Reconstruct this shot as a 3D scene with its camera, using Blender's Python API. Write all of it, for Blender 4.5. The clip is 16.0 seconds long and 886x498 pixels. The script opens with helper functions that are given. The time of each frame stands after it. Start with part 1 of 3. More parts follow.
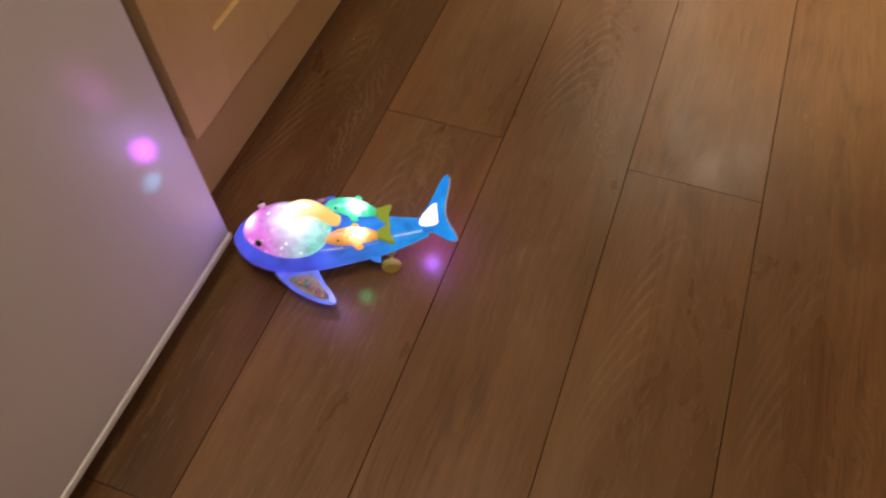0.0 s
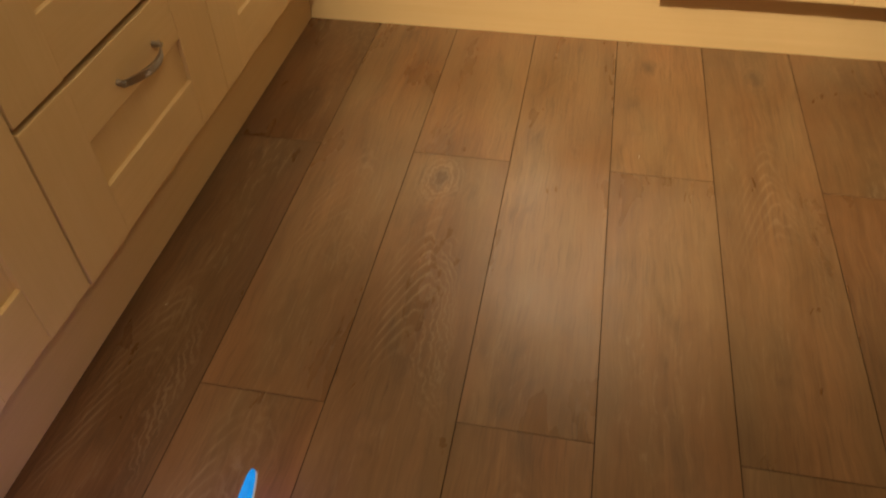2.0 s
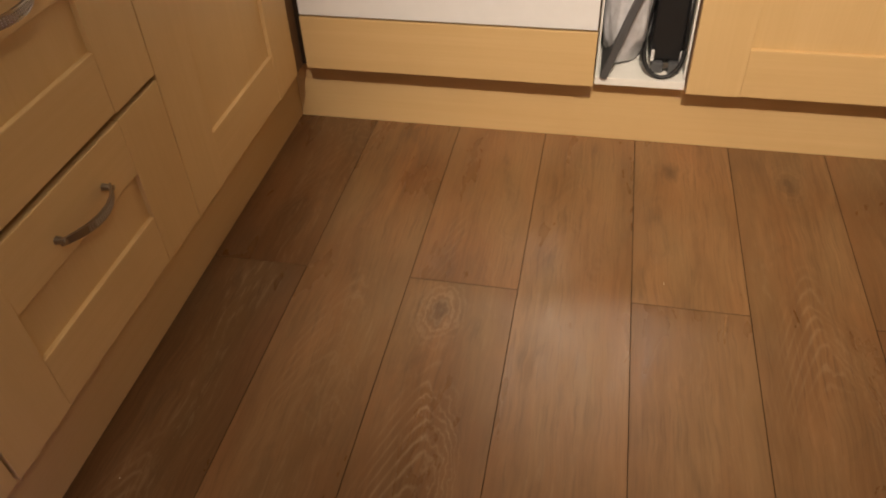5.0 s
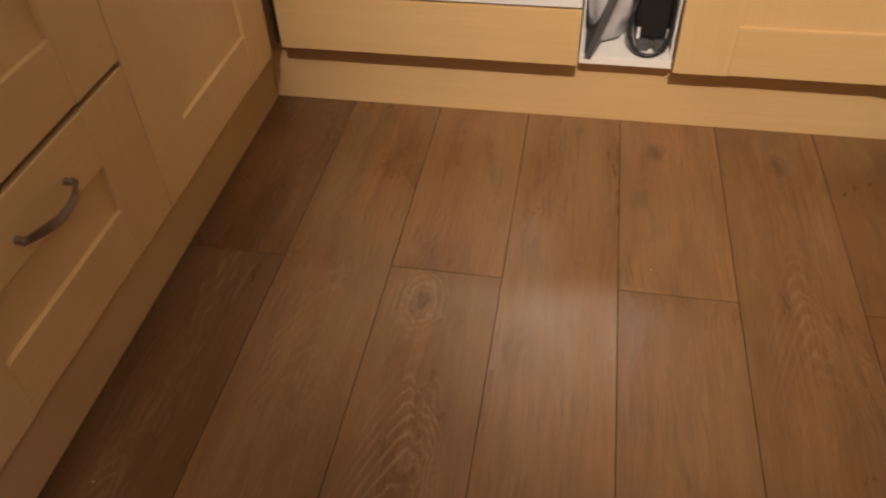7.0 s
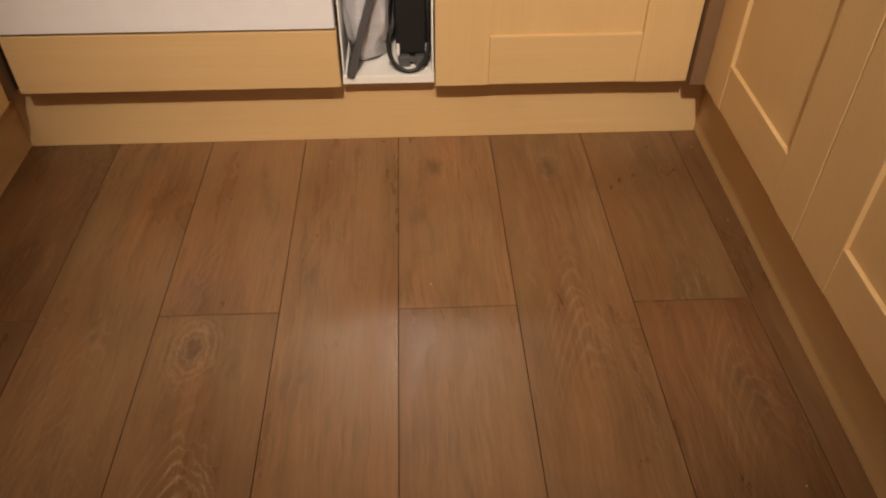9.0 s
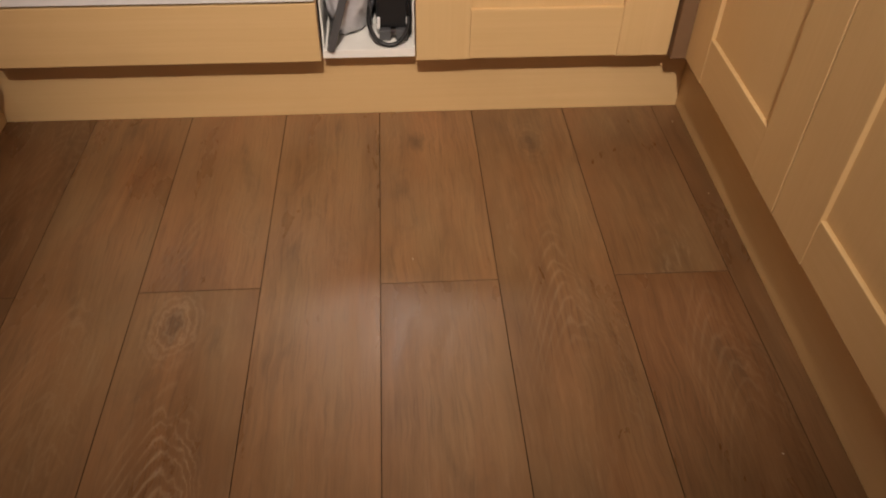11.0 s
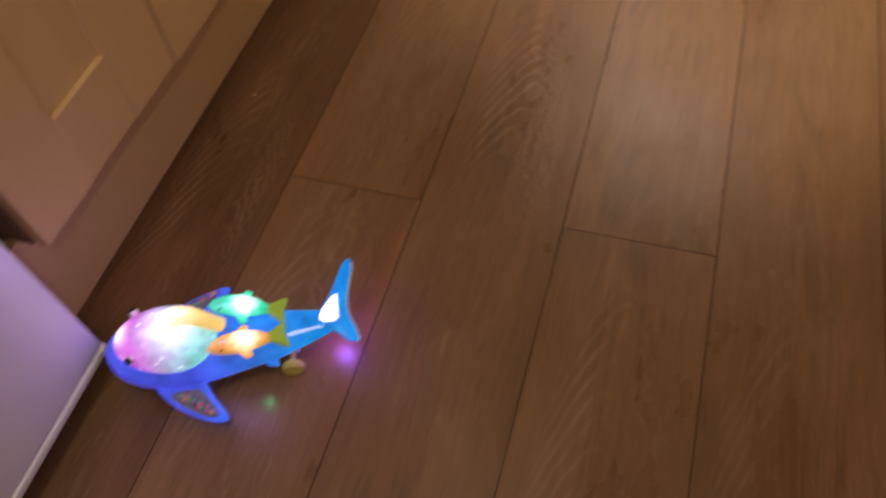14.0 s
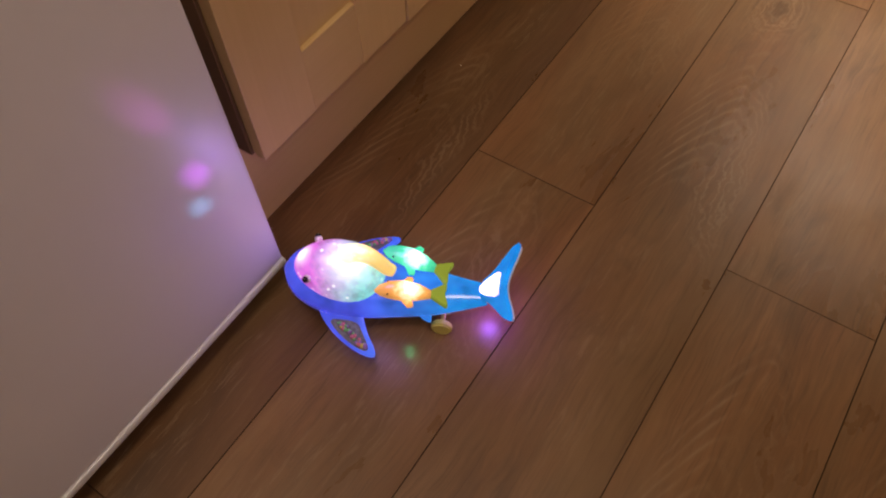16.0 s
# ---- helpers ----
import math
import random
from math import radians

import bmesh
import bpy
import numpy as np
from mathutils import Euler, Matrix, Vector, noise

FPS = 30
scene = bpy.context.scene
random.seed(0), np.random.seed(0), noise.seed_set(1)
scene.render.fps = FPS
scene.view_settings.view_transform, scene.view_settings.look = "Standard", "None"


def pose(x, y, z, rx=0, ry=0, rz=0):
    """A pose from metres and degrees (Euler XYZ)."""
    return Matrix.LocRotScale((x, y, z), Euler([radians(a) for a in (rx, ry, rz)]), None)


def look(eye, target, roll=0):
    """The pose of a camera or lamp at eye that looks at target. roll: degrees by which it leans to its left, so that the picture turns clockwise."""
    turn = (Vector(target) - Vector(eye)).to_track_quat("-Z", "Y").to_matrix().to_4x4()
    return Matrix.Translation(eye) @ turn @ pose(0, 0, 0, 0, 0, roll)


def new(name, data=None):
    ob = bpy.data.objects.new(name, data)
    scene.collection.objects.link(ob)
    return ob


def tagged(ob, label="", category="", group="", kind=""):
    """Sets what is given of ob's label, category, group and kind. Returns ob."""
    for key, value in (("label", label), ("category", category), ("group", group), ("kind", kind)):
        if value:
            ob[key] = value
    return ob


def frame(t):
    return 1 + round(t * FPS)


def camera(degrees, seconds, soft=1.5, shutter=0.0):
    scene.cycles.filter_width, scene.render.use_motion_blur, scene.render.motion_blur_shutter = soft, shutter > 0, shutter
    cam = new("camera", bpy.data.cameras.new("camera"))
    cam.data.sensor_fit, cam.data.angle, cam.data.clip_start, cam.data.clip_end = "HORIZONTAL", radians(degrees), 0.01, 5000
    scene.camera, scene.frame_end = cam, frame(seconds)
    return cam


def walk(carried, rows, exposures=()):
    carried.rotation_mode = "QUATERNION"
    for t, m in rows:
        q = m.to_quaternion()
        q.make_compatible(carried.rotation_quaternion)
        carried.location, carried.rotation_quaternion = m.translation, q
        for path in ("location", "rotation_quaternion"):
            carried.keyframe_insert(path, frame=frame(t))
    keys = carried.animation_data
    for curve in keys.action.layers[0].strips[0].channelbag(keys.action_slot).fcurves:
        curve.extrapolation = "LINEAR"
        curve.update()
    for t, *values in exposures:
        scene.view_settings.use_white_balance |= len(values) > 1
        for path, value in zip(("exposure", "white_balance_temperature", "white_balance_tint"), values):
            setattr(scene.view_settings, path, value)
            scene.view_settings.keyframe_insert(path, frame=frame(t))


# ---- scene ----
cam = camera(60.6, 16.0, soft=2.0, shutter=0.5)
PATH = [
    (0, (0.574, -1.812, 0.85), (0.135, -0.783, -0.808), -3.4),
    (0.5, (0.608, -1.766, 0.847), (0.199, -0.681, -0.783), -3.3),
    (1, (0.643, -1.713, 0.874), (0.281, -0.514, -0.685), -2.0),
    (1.5, (0.652, -1.667, 0.889), (0.288, -0.384, -0.602), -3.0),
    (2, (0.662, -1.63, 0.903), (0.365, -0.241, -0.505), -1.7),
    (2.5, (0.659, -1.624, 0.913), (0.365, -0.178, -0.438), -0.8),
    (3, (0.659, -1.624, 0.923), (0.336, -0.163, -0.404), -1.6),
    (3.5, (0.658, -1.618, 0.921), (0.322, -0.155, -0.401), -1.7),
    (4, (0.653, -1.536, 0.917), (0.318, -0.07, -0.401), -2.7),
    (6.5, (0.629, -1.36, 0.904), (0.285, 0.059, -0.463), -2.8),
    (7, (0.633, -1.356, 0.905), (0.344, 0.059, -0.48), -2.3),
    (7.5, (0.683, -1.342, 0.886), (0.565, 0.085, -0.511), -1.0),
    (8, (0.739, -1.326, 0.885), (0.737, 0.137, -0.479), 0.0),
    (8.5, (0.77, -1.316, 0.88), (0.815, 0.168, -0.46), 0.0),
    (11, (0.777, -1.321, 0.871), (0.885, 0.123, -0.51), 0.9),
    (11.5, (0.806, -1.352, 0.86), (0.876, 0.024, -0.59), -0.1),
    (12, (0.779, -1.382, 0.847), (0.891, -0.081, -0.667), 0.8),
    (12.5, (0.779, -1.439, 0.834), (0.772, -0.23, -0.759), -0.9),
    (13, (0.732, -1.492, 0.817), (0.672, -0.352, -0.826), -0.2),
    (13.2, (0.705, -1.508, 0.818), (0.623, -0.42, -0.859), 0.5),
    (13.5, (0.677, -1.551, 0.8), (0.503, -0.456, -0.865), -0.5),
    (14, (0.621, -1.628, 0.791), (0.188, -0.596, -0.867), -7.6),
    (14.5, (0.551, -1.655, 0.82), (0.098, -0.736, -0.898), 0.4),
    (15, (0.556, -1.679, 0.829), (-0.078, -0.76, -0.83), -2.4),
    (15.5, (0.526, -1.671, 0.84), (-0.089, -0.769, -0.835), -1.3),
    (16, (0.563, -1.677, 0.837), (-0.101, -0.8, -0.833), -3.8),
]
walk(cam, [(t, look(eye, goal, lean)) for t, eye, goal, lean in PATH],
     exposures=[(0.0, -0.02, 7000, 9), (1.0, 0.12, 6900, 7), (1.5, 0.12, 7400, 1), (2.0, 0.08, 7300, 1), (3.0, 0.06, 7000, 2), (4.0, 0.0, 6900, 5), (6.5, -0.24, 6500, 14),
                (8.0, -0.25, 6800, 13), (8.6, -0.26, 6800, 14), (11.0, -0.30, 6300, 14), (12.0, -0.12, 6600, 13), (13.0, -0.14, 6200, 14), (13.5, -0.14, 6000, 14), (14.5, -0.10, 6800, 11), (14.9, -0.10, 6200, 13), (15.6, -0.08, 6100, 15), (16.0, -0.10, 6700, 13)])

# ---- light ----
world = bpy.data.worlds.new("world")
scene.world = world
world.use_nodes = True
world.node_tree.nodes["Background"].inputs[0].default_value = (1.0, 0.8, 0.6, 1)
world.node_tree.nodes["Background"].inputs[1].default_value = 0.02


def lamp(name, kind, m, energy, colour, **settings):
    data = bpy.data.lights.new(name, kind)
    data.energy, data.color = energy, colour
    if "size" in settings:
        data.shape, data.size = "DISK", settings["size"]
    if "radius" in settings:
        data.shadow_soft_size = settings["radius"]
    if "cone" in settings:
        data.spot_size, data.spot_blend = radians(settings["cone"]), 1.0
    ob = new(name, data)
    ob.matrix_world = m
    return ob


CEILING = 2.40
WARM = (1.0, 0.85, 0.68)
# out of view: a wide fill added, and two placed by their floor glints
LAMPS = [(0.40, -1.75, 9.5, 0.64), (0.50, 1.36, 5.5, 0.22), (0.94, 1.36, 5.5, 0.22)]   # place, power and width
for lx, ly, power, wide in LAMPS:
    lamp("ceiling_lamp", "AREA", pose(lx, ly, CEILING - 0.035), power, WARM, size=wide)
# unseen spots added on a ceiling bar, turned to light the far units
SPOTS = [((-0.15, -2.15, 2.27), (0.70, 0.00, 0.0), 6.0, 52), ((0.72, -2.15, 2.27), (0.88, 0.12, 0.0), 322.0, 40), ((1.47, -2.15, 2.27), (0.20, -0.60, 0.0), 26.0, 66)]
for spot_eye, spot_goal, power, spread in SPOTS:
    lamp("added_spot_lamp", "SPOT", look(spot_eye, spot_goal), power, WARM, radius=0.04, cone=spread)


# ---- materials ----
class Nodes:
    """Short ways to write a node material."""

    def __init__(self, name):
        self.mat = bpy.data.materials.new(name)
        self.mat.use_nodes = True
        self.tree = self.mat.node_tree
        self.bsdf = self.tree.nodes["Principled BSDF"]

    def node(self, kind, *values, **settings):
        n = self.tree.nodes.new(kind)
        if "operation" in settings:
            n.operation = settings["operation"]
        for i, v in enumerate(values):
            self.put(n.inputs[i], v)
        return n

    def put(self, socket, v):
        if isinstance(v, bpy.types.NodeSocket):
            self.tree.links.new(v, socket)
        elif v is not None:
            socket.default_value = v

    def maths(self, op, a, b=0.0, c=0.0):
        return self.node("ShaderNodeMath", a, b, c, operation=op).outputs[0]

    def vec(self, op, a, b):
        return self.node("ShaderNodeVectorMath", a, b, operation=op).outputs[0]

    def split(self, v):
        return self.node("ShaderNodeSeparateXYZ", v).outputs

    def join(self, x, y, z):
        return self.node("ShaderNodeCombineXYZ", x, y, z).outputs[0]

    def noise(self, v, scale, detail=4.0, rough=0.6, distort=0.0):
        n = self.tree.nodes.new("ShaderNodeTexNoise")
        for key, value in (("Vector", v), ("Scale", scale), ("Detail", detail), ("Roughness", rough), ("Distortion", distort)):
            self.put(n.inputs[key], value)
        return n.outputs["Fac"]

    def span(self, v, a, b, c=0.0, d=1.0):
        n = self.tree.nodes.new("ShaderNodeMapRange")
        for i, value in enumerate((v, a, b, c, d)):
            self.put(n.inputs[i], value)
        return n.outputs[0]

    def mix(self, fac, a, b):
        n = self.tree.nodes.new("ShaderNodeMix")
        n.data_type = "RGBA"
        self.put(n.inputs[0], fac)
        for i, v in ((6, a), (7, b)):
            self.put(n.inputs[i], v if isinstance(v, bpy.types.NodeSocket) else (*v, 1))
        return n.outputs[2]

    def bump(self, height, strength, distance=0.001):
        n = self.tree.nodes.new("ShaderNodeBump")
        self.put(n.inputs["Height"], height)
        n.inputs["Strength"].default_value, n.inputs["Distance"].default_value = strength, distance
        self.tree.links.new(n.outputs[0], self.bsdf.inputs["Normal"])

    def set(self, **kw):
        keys = {"colour": "Base Color", "rough": "Roughness", "metal": "Metallic", "spec": "Specular IOR Level",
                "glow": "Emission Color", "power": "Emission Strength", "coat": "Coat Weight", "pass_light": "Transmission Weight", "under": "Subsurface Weight"}
        for k, v in kw.items():
            if isinstance(v, tuple):
                v = (*v, 1)
            self.put(self.bsdf.inputs[keys[k]], v)
        return self.mat

    def place(self):
        return self.tree.nodes.new("ShaderNodeNewGeometry").outputs["Position"]


def plank_material(knot=None):
    """Limed brown oak laminate. An object's colour gives the heart of its grain (x and y, packed between 0 and 1), how strong its arches are and how pale it is."""
    n = Nodes("oak_laminate_knotted" if knot else "oak_laminate")
    info = n.tree.nodes.new("ShaderNodeObjectInfo")
    pos = n.place()
    px, py, _ = n.split(pos)
    shift = n.join(n.maths("MULTIPLY", info.outputs["Random"], 13.0), n.maths("MULTIPLY", info.outputs["Random"], 37.0), 0.0)
    moved = n.vec("ADD", pos, shift)
    wob = n.noise(n.vec("MULTIPLY", moved, (8.0, 4.5, 1.0)), 1.0, 3.0, 0.6)
    jag = n.noise(n.vec("MULTIPLY", moved, (75.0, 40.0, 1.0)), 1.0, 4.0, 0.65)
    # the grain sways as it runs along the plank
    sway = n.maths("ADD", n.maths("MULTIPLY", n.maths("SUBTRACT", wob, 0.5), 0.032), n.maths("MULTIPLY", n.maths("SUBTRACT", jag, 0.5), 0.003))
    bent = n.vec("ADD", moved, n.join(sway, 0.0, 0.0))
    streak = n.noise(n.vec("MULTIPLY", bent, (34.0, 1.3, 1.0)), 1.0, 5.0, 0.6, 0.15)
    grain = n.noise(n.vec("MULTIPLY", bent, (130.0, 5.0, 1.0)), 1.0, 4.0, 0.7, 0.3)
    fine = n.noise(n.vec("MULTIPLY", bent, (380.0, 9.0, 1.0)), 1.0, 3.0, 0.6, 0.1)
    blotch = n.noise(n.vec("MULTIPLY", moved, (7.0, 2.2, 1.0)), 1.0, 4.0, 0.6, 0.3)
    smoke = n.noise(n.vec("MULTIPLY", bent, (15.0, 4.5, 1.0)), 1.0, 5.0, 0.62, 0.8)
    patch = n.noise(n.vec("MULTIPLY", moved, (6.0, 2.0, 1.0)), 1.0, 3.0, 0.6)
    hx, hy, hs = n.split(info.outputs["Color"])
    hx, hy = n.maths("MULTIPLY_ADD", hx, 4.0, -1.0), n.maths("MULTIPLY", hy, -4.0)
    tone_and_shade = info.outputs["Alpha"]
    # arches: nested pointed bows round the heart of the grain, ragged at the edge
    dx = n.maths("ADD", n.maths("SUBTRACT", px, hx), n.maths("ADD", n.maths("MULTIPLY", n.maths("SUBTRACT", jag, 0.5), 0.016), n.maths("MULTIPLY", n.maths("SUBTRACT", wob, 0.5), 0.070)))
    dy = n.maths("SUBTRACT", py, hy)
    out = n.maths("DIVIDE", n.maths("ABSOLUTE", dx), 0.058)
    rise = n.maths("ADD", n.maths("ADD", dy, n.maths("MULTIPLY", n.maths("POWER", out, 1.5), 0.125)), n.maths("ADD", n.maths("MULTIPLY", n.maths("SUBTRACT", jag, 0.5), 0.042), n.maths("MULTIPLY", n.maths("SUBTRACT", wob, 0.5), 0.17)))
    wave = n.maths("MULTIPLY_ADD", n.maths("SINE", n.maths("MULTIPLY", rise, 190.0)), 0.5, 0.5)
    line = n.maths("POWER", wave, n.span(smoke, 0.35, 0.65, 7.0, 2.5))
    near = n.maths("MULTIPLY", n.span(out, 1.45, 0.95), n.maths("MAXIMUM", n.span(smoke, 0.36, 0.56), n.span(hs, 0.5, 1.0, 0.0, 0.85)))
    near = n.maths("MULTIPLY", near, n.span(n.maths("ABSOLUTE", n.maths("ADD", rise, -0.03)), 0.18, 0.07))
    arch = n.maths("MULTIPLY", n.maths("MULTIPLY", line, near), n.maths("MULTIPLY", hs, n.span(streak, 0.36, 0.60, 0.15, 1.0)))
    # limed flecks, mostly along the middle of the figure, and straight pores beside it
    middle = n.span(out, 1.35, 0.30, 0.25, 1.0)
    fleck = n.noise(n.vec("MULTIPLY", bent, (150.0, 15.0, 1.0)), 1.0, 4.0, 0.7, 1.0)
    limed = n.maths("MULTIPLY", n.maths("MULTIPLY", n.span(fleck, 0.53, 0.66), middle), n.maths("MULTIPLY", n.span(patch, 0.44, 0.66), 0.34))
    pale = n.maths("ADD", n.maths("MULTIPLY", n.span(streak, 0.30, 0.70), 0.12), n.maths("MULTIPLY", n.span(blotch, 0.30, 0.70), 0.42))
    pale = n.maths("ADD", pale, n.maths("MULTIPLY", n.maths("SUBTRACT", grain, 0.5), n.span(patch, 0.38, 0.62, 0.85, 0.15)))
    pale = n.maths("ADD", pale, n.maths("MULTIPLY_ADD", tone_and_shade, 1.9, -0.62))
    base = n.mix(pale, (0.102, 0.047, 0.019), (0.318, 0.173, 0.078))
    hue = n.mix(n.span(n.noise(n.vec("MULTIPLY", moved, (6.0, 1.8, 1.0)), 1.0, 3.0), 0.35, 0.65), (1.07, 0.97, 0.91), (0.95, 1.02, 1.03))
    tint = n.tree.nodes.new("ShaderNodeMix")
    tint.data_type, tint.blend_type = "RGBA", "MULTIPLY"
    n.put(tint.inputs[0], 1.0), n.put(tint.inputs[6], base), n.put(tint.inputs[7], hue)
    pores = n.maths("MULTIPLY", n.span(fine, 0.52, 0.66), n.span(patch, 0.60, 0.40, 0.12, 0.34))
    col = n.mix(pores, tint.outputs[2], (0.050, 0.028, 0.015))
    col = n.mix(n.maths("MULTIPLY", n.span(smoke, 0.54, 0.76), n.maths("MULTIPLY", middle, 0.56)), col, (0.064, 0.039, 0.022))
    col = n.mix(n.maths("MAXIMUM", n.maths("MULTIPLY", arch, 0.50), limed), col, (0.42, 0.295, 0.175))
    if knot:
        kx = n.maths("SUBTRACT", px, knot[0])
        ky = n.maths("MULTIPLY", n.maths("SUBTRACT", py, knot[1]), 0.55)
        ring = n.maths("SQRT", n.maths("ADD", n.maths("MULTIPLY", kx, kx), n.maths("MULTIPLY", ky, ky)))
        ring = n.maths("ADD", ring, n.maths("MULTIPLY", n.maths("SUBTRACT", jag, 0.5), 0.030))
        rings = n.maths("POWER", n.maths("MULTIPLY_ADD", n.maths("SINE", n.maths("MULTIPLY", ring, 620.0)), 0.5, 0.5), 2.0)
        col = n.mix(n.maths("MULTIPLY", n.span(ring, 0.052, 0.018), n.maths("MULTIPLY", rings, knot[2])), col, (0.40, 0.275, 0.165))
        col = n.mix(n.maths("MULTIPLY", n.span(ring, 0.022, 0.004), 0.55), col, (0.062, 0.036, 0.020))
    n.bump(n.maths("ADD", fine, n.maths("MULTIPLY", arch, 0.6)), 0.22, 0.0006)
    rough = n.span(n.maths("ADD", blotch, n.maths("MULTIPLY", smoke, 0.6)), 0.40, 1.15, 0.17, 0.46)
    return n.set(colour=col, rough=rough, spec=0.5)


def maple_material(name, along):
    """Pale honey foil with fine straight grain along one axis."""
    n = Nodes(name)
    pos = n.place()
    info = n.tree.nodes.new("ShaderNodeObjectInfo")
    pos = n.vec("ADD", pos, n.join(*[n.maths("MULTIPLY", info.outputs["Random"], k) for k in (3.0, 5.0, 7.0)]))
    thin = tuple(3.0 if i == along else 190.0 for i in range(3))
    wide = tuple(1.2 if i == along else 26.0 for i in range(3))
    g1 = n.noise(n.vec("MULTIPLY", pos, thin), 1.0, 3.0, 0.6)
    g2 = n.noise(n.vec("MULTIPLY", pos, wide), 1.0, 4.0, 0.6, 0.4)
    grime = n.noise(pos, 6.0, 4.0, 0.6)
    pale = n.maths("ADD", n.maths("MULTIPLY", n.span(g1, 0.2, 0.8), 0.45), n.maths("MULTIPLY", n.span(g2, 0.2, 0.8), 0.55))
    col = n.mix(pale, (0.60, 0.401, 0.181), (0.68, 0.472, 0.234))
    col = n.mix(n.maths("MULTIPLY", n.span(grime, 0.50, 0.75), 0.14), col, (0.42, 0.25, 0.11))
    n.bump(g1, 0.10, 0.0004)
    return n.set(colour=col, rough=n.span(g2, 0.3, 0.7, 0.40, 0.52), spec=0.4)


def plain(name, colour, rough, metal=0.0, vary=0.12, scale=30.0, bump=0.08, **more):
    """A surface of one colour with slight wear at two scales."""
    n = Nodes(name)
    pos = n.place()
    a, b = n.noise(pos, scale, 4.0), n.noise(pos, scale * 9, 3.0)
    dark = tuple(c * (1 - vary) for c in colour)
    light = tuple(min(1.0, c * (1 + vary * 0.6)) for c in colour)
    col = n.mix(n.maths("ADD", n.maths("MULTIPLY", n.span(a, 0.3, 0.7), 0.7), n.maths("MULTIPLY", b, 0.3)), dark, light)
    n.bump(b, bump, 0.0005)
    return n.set(colour=col, rough=n.span(a, 0.3, 0.7, rough * 0.85, min(1.0, rough * 1.15)), metal=metal, **more)


def glowing(name, colour, glow, power, rough=0.25, scale=240.0):
    """Lit translucent plastic: brighter where a lamp inside sits near the shell."""
    n = Nodes(name)
    pos = n.place()
    a = n.noise(pos, scale, 2.0)
    return n.set(colour=colour, rough=rough, glow=glow, power=n.maths("MULTIPLY", n.span(a, 0.3, 0.7, 0.6, 1.4), power), coat=0.4)


OAK = plank_material()
KNOTTED = {(2, 1): plank_material((0.432, -0.556, 0.36)), (4, 0): plank_material((0.812, -0.105, 0.0)), (5, 0): plank_material((1.035, -0.115, 0.12))}
MAPLE_Z, MAPLE_Y, MAPLE_X = maple_material("maple_upright", 2), maple_material("maple_along_y", 1), maple_material("maple_along_x", 0)
# near-black put in for the shade in gaps between and behind the fronts
GAP = plain("gap_shade", (0.040, 0.024, 0.014), 0.85, spec=0.1)
CARCASS = plain("white_melamine", (0.86, 0.84, 0.80), 0.45, vary=0.06)
JOINT = plain("floor_joint", (0.075, 0.042, 0.022), 0.8, spec=0.1)
SEAM = plain("plank_edge", (0.085, 0.048, 0.024), 0.7, spec=0.2)
# brown of the cut edges, darkened to hold the shade of the corner gaps
EDGE = plain("brown_edge_and_shade", (0.20, 0.115, 0.06), 0.75, spec=0.2)
FRIDGE = plain("fridge_enamel", (0.80, 0.77, 0.84), 0.34, vary=0.03, scale=5.0, bump=0.03)
FRIDGE_TRIM = plain("fridge_trim", (0.82, 0.81, 0.82), 0.35, vary=0.05)
BLACK = plain("black_plastic", (0.012, 0.012, 0.013), 0.45)
OVEN = plain("white_oven_glass", (0.80, 0.79, 0.80), 0.15, vary=0.03, bump=0.02)
STEEL = plain("brushed_steel", (0.36, 0.33, 0.29), 0.34, 1.0)
PALE_STEEL = plain("bright_steel", (0.55, 0.54, 0.52), 0.3, 1.0)
WALL = plain("cream_wall", (0.70, 0.64, 0.54), 0.8, vary=0.05, scale=8.0)
WHITE_WALL = plain("white_ceiling", (0.80, 0.78, 0.74), 0.85, vary=0.04, scale=6.0)


# ---- building ----
def mesh_of(name, bm, material, smooth=False):
    me = bpy.data.meshes.new(name)
    bm.normal_update()
    if smooth:
        for face in bm.faces:
            face.smooth = True
    bm.to_mesh(me)
    bm.free()
    me.materials.append(material)
    return me


def part(name, bm, material, parent=None, label="", smooth=False):
    ob = new(name, mesh_of(name, bm, material, smooth))
    ob.parent = parent
    return tagged(ob, label)


def block(a, b, bevel=0.0015):
    """A box between two corners with its edges broken."""
    bm = bmesh.new()
    bmesh.ops.create_cube(bm, size=1)
    for v in bm.verts:
        v.co = [(a[i] + b[i]) / 2 + v.co[i] * (b[i] - a[i]) for i in range(3)]
    if bevel:
        bmesh.ops.bevel(bm, geom=bm.edges[:], offset=bevel, segments=2, affect="EDGES", profile=0.6)
    return bm


def outline(points, lift, thick, bevel=0.001):
    """A flat shape from (x, y) points, extruded down."""
    bm = bmesh.new()
    face = bm.faces.new([bm.verts.new((x, y, lift)) for x, y in points])
    made = bmesh.ops.extrude_face_region(bm, geom=[face])
    bmesh.ops.translate(bm, vec=(0, 0, -thick), verts=[g for g in made["geom"] if isinstance(g, bmesh.types.BMVert)])
    bmesh.ops.recalc_face_normals(bm, faces=bm.faces[:])
    if bevel:
        bmesh.ops.bevel(bm, geom=bm.edges[:], offset=bevel, segments=2, affect="EDGES")
    return bm


def eased(points, rounds=2):
    """The same closed shape with its corners cut round."""
    for _ in range(rounds):
        points = [tuple(p[i] + (q[i] - p[i]) * k for i in (0, 1)) for p, q in zip(points, points[1:] + points[:1]) for k in (0.22, 0.78)]
    return points


